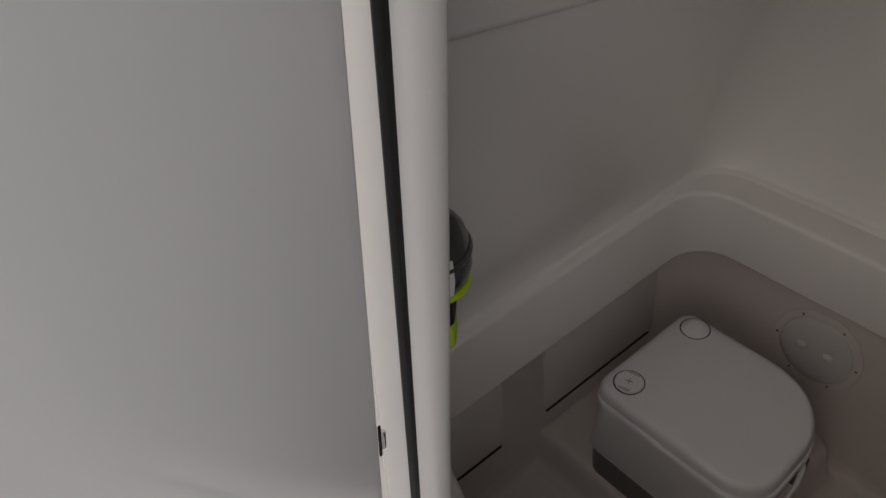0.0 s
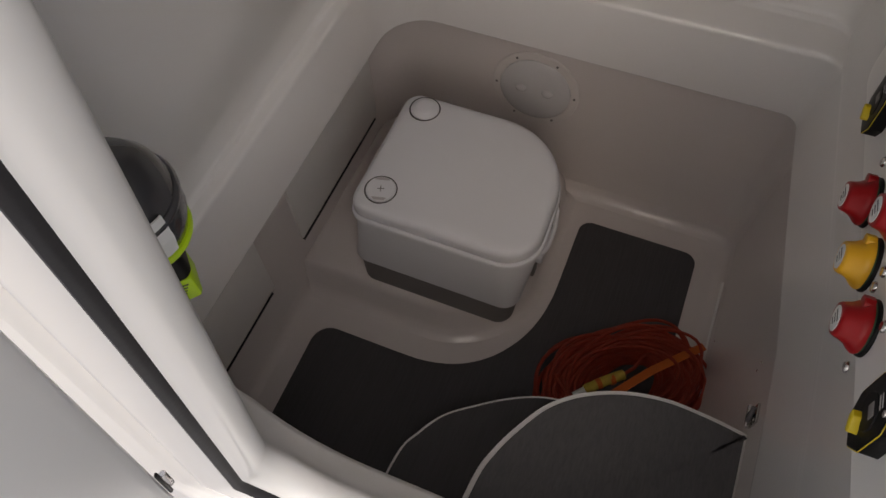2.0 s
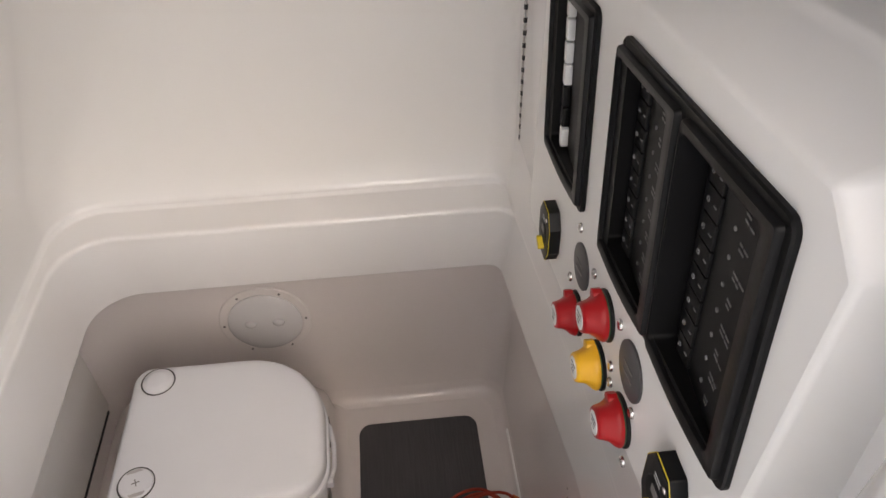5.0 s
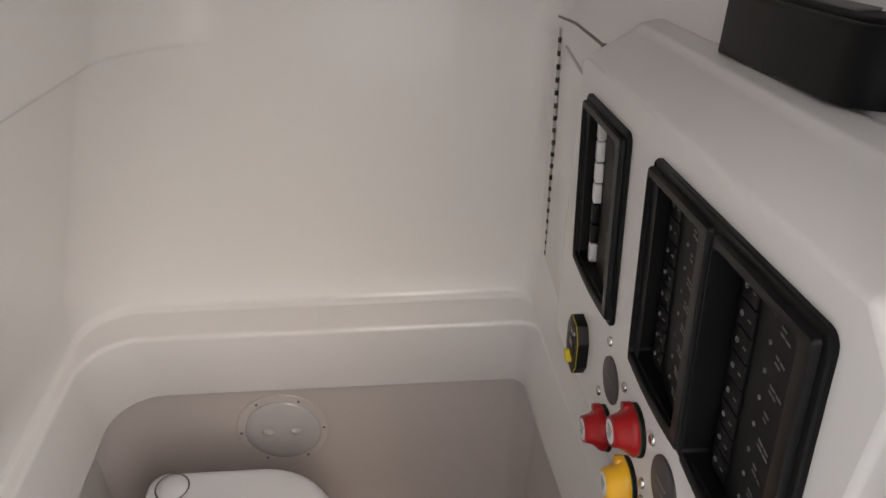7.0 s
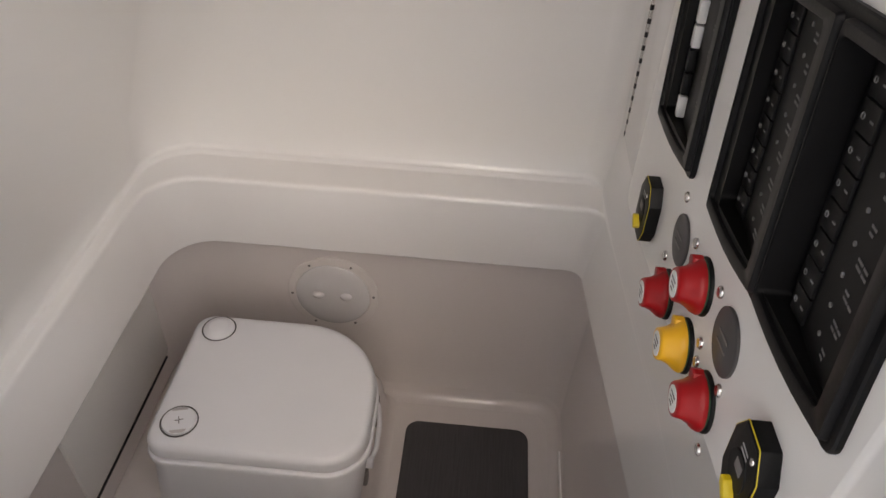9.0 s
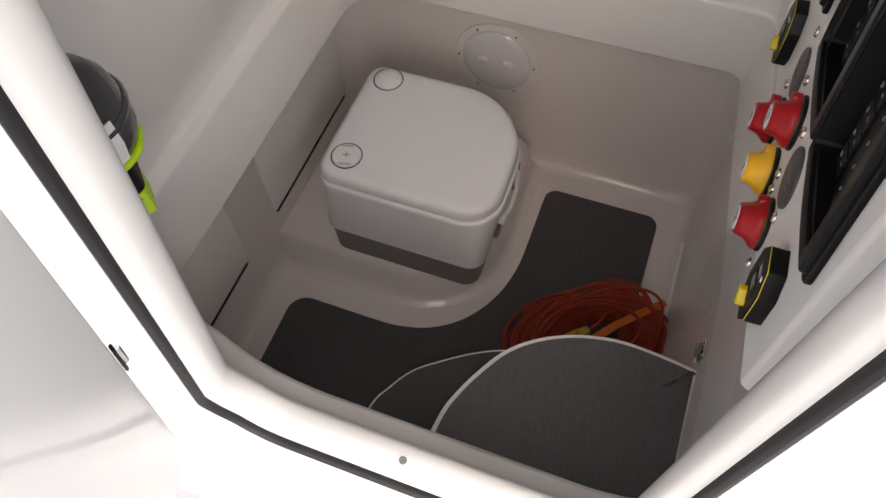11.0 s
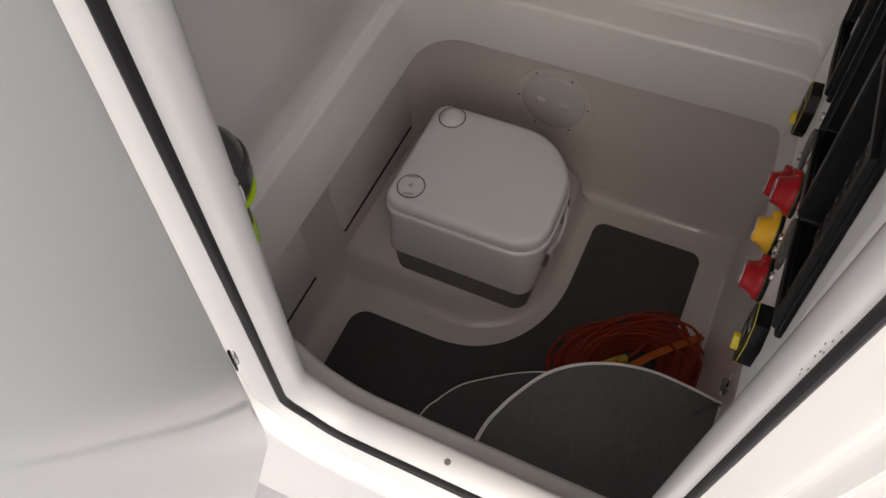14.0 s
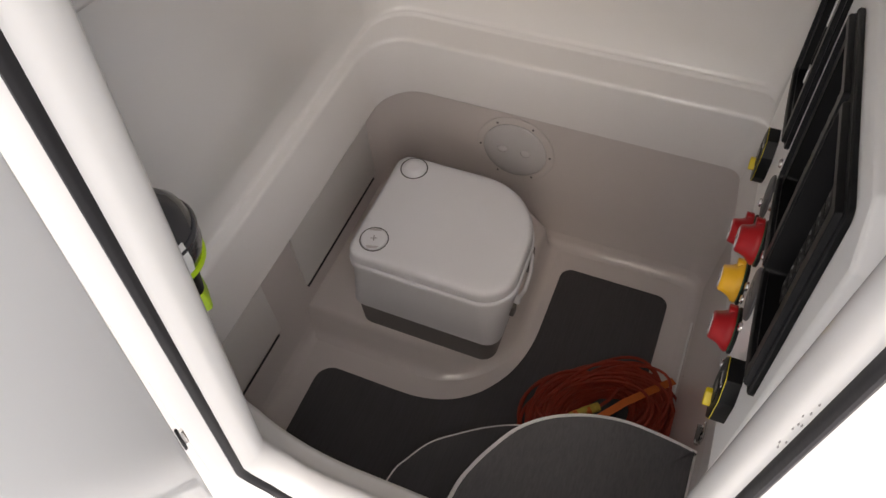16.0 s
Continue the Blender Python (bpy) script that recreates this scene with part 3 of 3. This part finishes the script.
def on_panel(y, z, out=0.0, turn=9.0):
    """A pose on the console face: local x runs towards the door, y up, z out of the face."""
    return Matrix.Translation((0.855 - out, y, z)) @ X_TO_FACE @ Matrix.Rotation(radians(turn), 4, "Z")


def rect(w, h, r, cx=0.0, cy=0.0):
    return rounded([(cx - w / 2, cy - h / 2, r), (cx + w / 2, cy - h / 2, r), (cx + w / 2, cy + h / 2, r), (cx - w / 2, cy + h / 2, r)], 4)


def bowed(w, h, r, cx, bow):
    """A rounded rectangle whose lower edge bulges downwards."""
    pts = [(cx - w / 2, -h / 2, r)]
    pts += [(cx - w / 2 + w * k / 6, -h / 2 - bow * math.sin(math.pi * k / 6), 0) for k in range(1, 6)]
    pts += [(cx + w / 2, -h / 2, r), (cx + w / 2, h / 2, r), (cx - w / 2, h / 2, r)]
    return rounded(pts, 4)


def switch_panel(y, z, w, h, modules, rocker, label):
    p = thing("switch_panel", label, "switch panel", group="switch panels")
    p.matrix_basis = on_panel(y, z)
    deep = -0.014
    out = rounded([(-w / 2 + 0.004, -h / 2 - 0.003, 0.008), (w / 2 + 0.003, -h / 2 - 0.003, 0.01), (w / 2 + 0.003, h / 2 + 0.003, 0.01), (-w / 2 + 0.004, h / 2 + 0.004, 0.008)], 4)
    back = loft([[(a, b, q) for a, b in inset(out, d)] for d, q in ((0.0, 0.0003), (0.0, 0.0035), (0.0012, 0.0048), (0.0165, 0.0048))], True)
    part("flange", back, BLACK, p)
    mw = w / modules
    for m in range(modules):
        cx = -w / 2 + mw * (m + 0.5)
        lip, hole = bowed(mw - 0.001, h, 0.007, cx, 0.005), bowed(mw - 0.024, h - 0.024, 0.005, cx - 0.006, 0.004)
        rings = []
        for ring, d, q in ((lip, 0.003, -0.004), (lip, 0.0, 0.001), (lip, 0.0005, 0.003), (lip, 0.003, 0.0035), (lip, 0.0038, 0.008), (lip, 0.005, 0.0092), (hole, -0.0015, 0.0092), (hole, 0.0, 0.008), (hole, 0.002, deep - 0.001)):
            rings.append([(a, b, q) for a, b in inset(ring, d)])
        bezel = part("bezel", loft(rings, True), BLACK, p)
        slant = Matrix.Translation((cx - mw / 2, 0, deep)) @ Matrix.Rotation(math.atan2(-0.017, mw), 4, "Y") @ Matrix.Translation((mw / 2 - cx, 0, -deep))
        part("switch_plate", slab(bowed(mw - 0.0256, h - 0.0265, 0.004, cx - 0.006, 0.004), deep - 0.004, deep, 0.001, slant), INK, bezel)

        def seat(shape):
            """Lays a piece on the slanting plate."""
            bmesh.ops.transform(shape, matrix=slant, verts=shape.verts)
            return shape

        rows = 7 if rocker else 8
        pitch = (h - 0.052) / (rows - 1)
        for r in range(rows):
            yy = h / 2 - 0.028 - pitch * r
            if rocker:
                white = r not in (4, 5)
                part("rocker", seat(box(cx - mw * 0.27 - 0.006, cx - mw * 0.27 + 0.006, yy - pitch * 0.46, yy + pitch * 0.46, deep, deep + 0.0085, 0.0015)), WHITE if white else BLACK, bezel, "white rocker" if white else "")
            else:
                # rocker with one end tipped out, its ring and tick marks
                bx = cx - mw * 0.24
                rock = box(bx - 0.0105, bx + 0.0105, yy - pitch * 0.47, yy + pitch * 0.47, deep, deep + 0.0024, 0.0006)
                for v in rock.verts:
                    if v.co.z > deep + 0.0012:
                        v.co.z += 0.0022 * (bx + 0.0105 - v.co.x) / 0.021
                part("breaker", seat(rock), INK, bezel)
                tip = Matrix.Translation((bx, yy, deep + 0.0037)) @ Matrix.Rotation(math.atan2(0.0022, 0.021), 4, "Y")
                part("ring_mark", seat(lathe([(0.0021, -0.0004), (0.0021, 0.0004), (0.0014, 0.0004), (0.0013, -0.0004)], 12, tip @ Matrix.Translation((-0.0055, 0, 0)))), INKBAR, bezel, "pale ring mark")
                part("tick_mark", seat(slab(rounded([(0.0035, -0.0006, 0), (0.0075, -0.0006, 0), (0.0075, 0.0006, 0), (0.0035, 0.0006, 0)]), -0.0004, 0.0003, 0.0001, tip)), INKBAR, bezel)
                part("indicator", seat(lathe([(0.0016, 0), (0.0016, 0.001), (0.0007, 0.0013)], 8, pose(cx + mw * 0.02, yy + 0.004, deep))), INKBAR, bezel, "small pale indicator")
            # two short lines of print, broken into words
            for q in range(2):
                x = cx + mw * 0.1
                for word in range(rnd.choice((1, 2, 2))):
                    bw = rnd.uniform(0.004, 0.0085)
                    part("print_bar", seat(box(x, x + bw, yy + 0.0015 - 0.004 * q - 0.0009, yy + 0.0015 - 0.004 * q + 0.0007, deep + 0.0002, deep + 0.0006)), INKBAR if not rocker else DARK, bezel)
                    x += bw + 0.0018
    return p


PANELS = ((-0.495, 1.147, 0.152, 0.192), (-0.766, 1.195, 0.262, 0.188))
bm = bmesh.new()
loops = [[(0.855, -min(u, 0.944), w) for u, w in inset(face, 0.0024)]]
for y, z, w, h in PANELS:
    m = on_panel(y, z)
    loops.append([tuple(m @ Vector((a, b, 0))) for a, b in rect(w - 0.008, h - 0.008, 0.01)])
edges = []
for loop in loops:
    vs = [bm.verts.new(p) for p in loop]
    edges += [bm.edges.new((vs[i - 1], vs[i])) for i in range(len(vs))]
bmesh.ops.triangle_fill(bm, use_beauty=True, edges=edges, normal=(-1, 0, 0))
part("face_plate", bm, PLATE, console, smooth=False)
switch_panel(-0.495, 1.147, 0.152, 0.192, 1, True, "black rocker switch panel with white rockers")
switch_panel(-0.766, 1.195, 0.262, 0.188, 2, False, "double black breaker panel with rows of push breakers")


def battery_knob(y, z, mat, words):
    k = thing("battery_switch", words, "switch", group="battery switches")
    k.matrix_basis = on_panel(y, z) @ Matrix.Diagonal((0.9, 0.9, 0.54, 1))
    part("base_ring", lathe([(0.0275, 0), (0.0275, 0.004), (0.026, 0.006), (0.02, 0.0065)], 32), BLACK, k, "black base ring")
    part("collar", lathe([(0.0255, 0.006), (0.0255, 0.009), (0.024, 0.0095)], 32), GREEN, k, "dark green collar")
    rings = []
    for r, z, pinch in ((0.0262, 0.0088, 0.0), (0.0264, 0.0115, 0.0), (0.0256, 0.017, 0.03), (0.0232, 0.0225, 0.07), (0.0208, 0.029, 0.1), (0.019, 0.037, 0.1), (0.0178, 0.043, 0.08), (0.0165, 0.0458, 0.06), (0.0145, 0.0468, 0.04), (0.001, 0.047, 0.0)):
        ring = []
        for q in range(48):
            th = 2 * math.pi * q / 48
            rad = r * (1 + pinch * math.cos(2 * th) - 0.35 * pinch * math.cos(4 * th))
            ring.append((rad * math.cos(th), rad * math.sin(th), z))
        rings.append(ring)
    tilt = Matrix.Rotation(radians(38), 4, "Z")
    body = loft(rings, True, True, True)
    bmesh.ops.transform(body, matrix=tilt, verts=body.verts)
    knob = part("knob", body, mat, k)
    lug = loft([[(a * w, 0.0215 + b, z) for a, b in ((-1, -0.008), (1, -0.008), (0.95, 0.0035), (0.5, 0.0068), (-0.5, 0.0068), (-0.95, 0.0035))] for w, z in ((0.0085, 0.0092), (0.0085, 0.021), (0.0078, 0.0235), (0.006, 0.0245))], True, True, True)
    bmesh.ops.transform(lug, matrix=Matrix.Rotation(radians(28), 4, "Z"), verts=lug.verts)
    part("pointer", lug, mat, knob)
    part("badge", lathe([(0.0125, 0.0466), (0.0125, 0.0476), (0.001, 0.0478)], 24), WHITE, knob, "pale round badge")
    for q in range(3):
        part("print_bar", box(-0.007 + 0.001 * q, 0.007 - 0.002 * q, 0.004 - 0.005 * q, 0.0055 - 0.005 * q, 0.0476, 0.0482), DARK, knob)


battery_knob(-0.611, 0.946, RED, "red battery isolator knob on a black base")
battery_knob(-0.687, 1.028, RED, "red battery isolator knob on a black base")
battery_knob(-0.693, 0.963, YELLOW, "amber battery crossover knob on a black base")
battery_knob(-0.764, 0.977, RED, "red battery isolator knob on a black base")


def hex_switch(y, z):
    s = thing("selector_switch", "black six-sided selector switch with a yellow lever", "switch", group="selector switches")
    s.matrix_basis = on_panel(y, z, 0.0, 4) @ Matrix.Diagonal((0.95, 0.95, 0.48, 1))
    shape = [(-0.013, 0.036), (-0.025, 0.017), (-0.025, -0.017), (-0.013, -0.036), (0.013, -0.036), (0.025, -0.017), (0.025, 0.017), (0.013, 0.036)]
    shape = rounded([(a, b, 0.003) for a, b in shape], 3)
    part("case", slab(shape, 0.0, 0.03, 0.003), BLACK, s, angle=30)
    trim = loft([[(a, b, q) for a, b in inset(shape, d)] for d, q in ((0.001, 0.0268), (-0.0005, 0.027), (-0.0003, 0.028), (0.0012, 0.0282))], True)
    part("trim_line", trim, LEMON, s, "thin yellow trim line")
    part("dial", lathe([(0.0155, 0.03), (0.015, 0.0318), (0.011, 0.0325), (0.001, 0.0326)], 28), INK, s)
    lever = slab(rounded([(-0.005, -0.014, 0.003), (0.0045, -0.014, 0.003), (0.0062, 0.006, 0.003), (0.0, 0.0135, 0.002), (-0.0062, 0.006, 0.003)], 3), 0.031, 0.045, 0.0025, Matrix.Translation((0.003, -0.014, 0)) @ Matrix.Rotation(radians(58), 4, "Z") @ Matrix.Diagonal((0.66, 0.66, 1, 1)))
    part("lever", lever, LEMON, s, "yellow lever")
    part("window", slab(rect(0.012, 0.009, 0.001, 0.002, 0.006), 0.0322, 0.0332, 0.0003), GREYPL, s, "small grey display window")
    part("case_screw", lathe([(0.0028, 0.03), (0.0026, 0.0312), (0.0012, 0.0314)], 12, pose(0.012, 0.024, 0)), STEEL, s)
    for q in range(3):
        part("print_bar", box(-0.006, 0.006, 0.02 - 0.004 * q, 0.0215 - 0.004 * q, 0.0301, 0.0306), GREYINK, s)


hex_switch(-0.495, 0.96)
hex_switch(-0.865, 1.036)


def disc_plug(y, z, r):
    d = thing("round_plug", "dark grey round blanking plug with faint lettering", "plug", group="round plugs")
    d.matrix_basis = on_panel(y, z)
    part("disc", lathe([(r, 0), (r, 0.0022), (r - 0.002, 0.0032), (0.001, 0.0036)], 36), DARK, d)
    for q in range(2):
        part("print_bar", box(-0.011, 0.011, 0.004 - 0.009 * q, 0.006 - 0.009 * q, 0.0034, 0.0042), GREYPL, d)


disc_plug(-0.604, 1.008, 0.0245)
disc_plug(-0.759, 1.04, 0.0265)
for y, z in ((-0.585, 1.043), (-0.574, 0.963), (-0.642, 1.036), (-0.721, 1.054), (-0.72, 0.996), (-0.726, 0.98), (-0.778, 1.008), (-0.786, 0.945), (-0.745, 0.955)):
    sc = screw(on_panel(y, z, 0.0002), console, 1.3)

# access flap with its piano hinge and stay
flap = thing("access_flap", "white access flap with a stainless piano hinge", "flap")
part("panel", box(0.883, 0.8885, -0.352, -0.138, 0.83, 1.19, 0.002), GEL, flap)
hinge = part("piano_hinge", tube([(0.8865, -0.128, 0.826), (0.8865, -0.095, 1.2)], 0.0028, 8), STEEL, flap, "stainless piano hinge")
for k in range(19):
    part("knuckle_gap", lathe([(0.0031, 0), (0.0031, 0.0075)], 8, pose(0.8865, -0.1275 + 0.00172 * k, 0.829 + 0.0195 * k)), RUBBER_GAP, hinge)
part("stay_rod", tube([(0.884, -0.09, 1.215), (0.882, -0.2, 1.24), (0.88, -0.352, 1.262)], 0.0018, 6), GREYPL, flap, "thin dark stay")
part("rivet", lathe([(0.006, 0), (0.005, 0.004), (0.001, 0.005)], 12, pose(0.878, -0.36, 1.263, 0, -90, 0)), GREYPL, flap)

# black unit above the console
unit = thing("black_speaker_box", "black plastic unit mounted above the console", "speaker box", (0, 0, 0))
def on_wall_slope(bm):
    """Sets a piece of the unit on the sloping wall above the console."""
    for v in bm.verts:
        v.co.z += 1.322 + (-0.537 - v.co.y) * 0.165
    return bm


unit_plan = rounded([(0.985, -0.53, 0.004), (0.923, -0.53, 0.01), (0.923, -0.737, 0.034), (0.985, -0.745, 0.004)], 8)
part("case", on_wall_slope(slab(unit_plan, 0.0, 0.05, 0.004, None, 4)), BLACK, unit)
part("top_cap", on_wall_slope(slab(inset(unit_plan, 0.008), 0.05, 0.0535, 0.0025)), INK, unit, "matt black top cap")
part("top_strip", on_wall_slope(box(0.936, 0.97, -0.69, -0.585, 0.0535, 0.0555, 0.0008)), GREYPL, unit, "dark grey inset strip")

# hinge bracket beside the upper step, stud on the console end
bracket = thing("step_hinge", "small stainless hinge bracket beside the step", "hinge", (0.921, -0.622, 0.406))
part("leaf_plate", box(-0.003, 0.001, -0.016, 0.016, 0.0, 0.03, 0.001), STEEL, bracket)
part("hook", box(-0.011, -0.003, -0.006, 0.004, 0.0, 0.016, 0.002), BLACK, bracket, "black latch hook")
part("pin", tube([(-0.009, -0.012, 0.012), (-0.009, 0.004, 0.034)], 0.0035, 8), GREYPL, bracket, "dark locking pin")
part("knuckle", tube([(-0.006, -0.018, 0.004), (-0.006, 0.018, 0.004)], 0.005, 10), STEEL, bracket)
for dy in (-0.009, 0.009):
    screw(pose(-0.003, dy, 0.02, 0, -90, 0), bracket, 0.8)
stud = thing("wall_stud", "small stainless stud on the end of the console", "stud", (0.8725, -0.9385, 1.012))
stud.rotation_euler = Vector((-0.42, -0.9, 0)).to_track_quat("Z", "Y").to_euler()
stud.scale = (0.6, 0.6, 0.6)
part("shank", box(-0.0022, 0.0022, -0.0022, 0.0022, -0.004, 0.006, 0.0005), STEEL, stud)
part("washer", lathe([(0.0042, -0.001), (0.0042, 0.0008), (0.003, 0.0012)], 16), GREYPL, stud)

# ---- cordless vacuum hung on the left wall by the door ----
vac = thing("hand_vacuum", "smoky grey and lime green hand vacuum clipped to the wall", "vacuum cleaner", (0.328, -0.944, 1.093))
vac.rotation_euler = (0, radians(3), radians(-44))
vac.scale = (0.78, 0.78, 0.68)
part("dust_cup", lathe([(0.012, 0.115), (0.034, 0.105), (0.045, 0.085), (0.05, 0.055), (0.05, 0.025), (0.044, 0.0), (0.036, -0.012)][::-1], 32), SMOKE, vac, "smoky translucent dust cup")
part("cup_ridge", lathe([(0.0505, 0.048), (0.0525, 0.052), (0.0525, 0.058), (0.0505, 0.062)], 32), SMOKE, vac)


def cup_patch(r0, r1, z0, z1, a0, a1, lift):
    """A thin patch wrapped on the cup between two angles."""
    rings = []
    for k in range(9):
        a = radians(a0 + (a1 - a0) * k / 8)
        rings.append([(r * math.cos(a), r * math.sin(a), z) for r, z in ((r0, z0), (r0 + lift, z0), (r1 + lift, z1), (r1, z1))])
    return loft(rings, True, True, True)


label = part("label", cup_patch(0.0435, 0.0505, 0.0, 0.034, -50, 38, 0.0018), WHITE, vac, "white printed label")
part("label_band", cup_patch(0.0505, 0.0505, 0.034, 0.072, 12, 38, 0.0016), WHITE, vac, "white upright label band")
for q in range(5):
    z = 0.006 + 0.0052 * q
    part("print_bar", cup_patch(0.0455 + 0.00115 * q, 0.0458 + 0.00115 * q, z, z + 0.002, -30, 14 - 4 * (q % 3), 0.0015), DARK, label)
part("cup_vent", cup_patch(0.051, 0.05, 0.062, 0.084, -75, -25, 0.0012), BLACK, vac, "black slotted cup vent")
for q in range(3):
    part("cup_rib", cup_patch(0.0516, 0.0513, 0.066 + 0.006 * q, 0.068 + 0.006 * q, -70, -32, 0.0014), GREYPL, vac)
part("collar", lathe([(0.036, -0.014), (0.0455, -0.012), (0.0465, -0.008), (0.0455, -0.003), (0.036, 0.0)], 32), LIME, vac, "thin lime green collar")
part("body", slab(rounded([(-0.03, -0.022, 0.012), (0.03, -0.022, 0.012), (0.03, 0.022, 0.012), (-0.03, 0.022, 0.012)], 5), -0.075, -0.012, 0.004), BLACK, vac)
part("trim_clip", box(0.024, 0.036, -0.01, 0.01, -0.03, -0.012, 0.003), LIME, vac, "lime green clip")
part("battery", box(-0.012, 0.032, -0.021, 0.021, -0.122, -0.074, 0.006), LIME, vac, "lime green battery")
for q in range(5):
    part("print_bar", box(0.0315, 0.0328, -0.014, 0.014 - 0.002 * q, -0.084 - 0.006 * q, -0.082 - 0.006 * q), DARK, vac)
clip = box(-0.19, -0.02, -0.02, 0.02, -0.02, 0.02, 0.004)
bmesh.ops.rotate(clip, cent=(0, 0, 0), matrix=Matrix.Rotation(radians(44), 3, "Z"), verts=clip.verts)
part("wall_clip", clip, BLACK, vac)
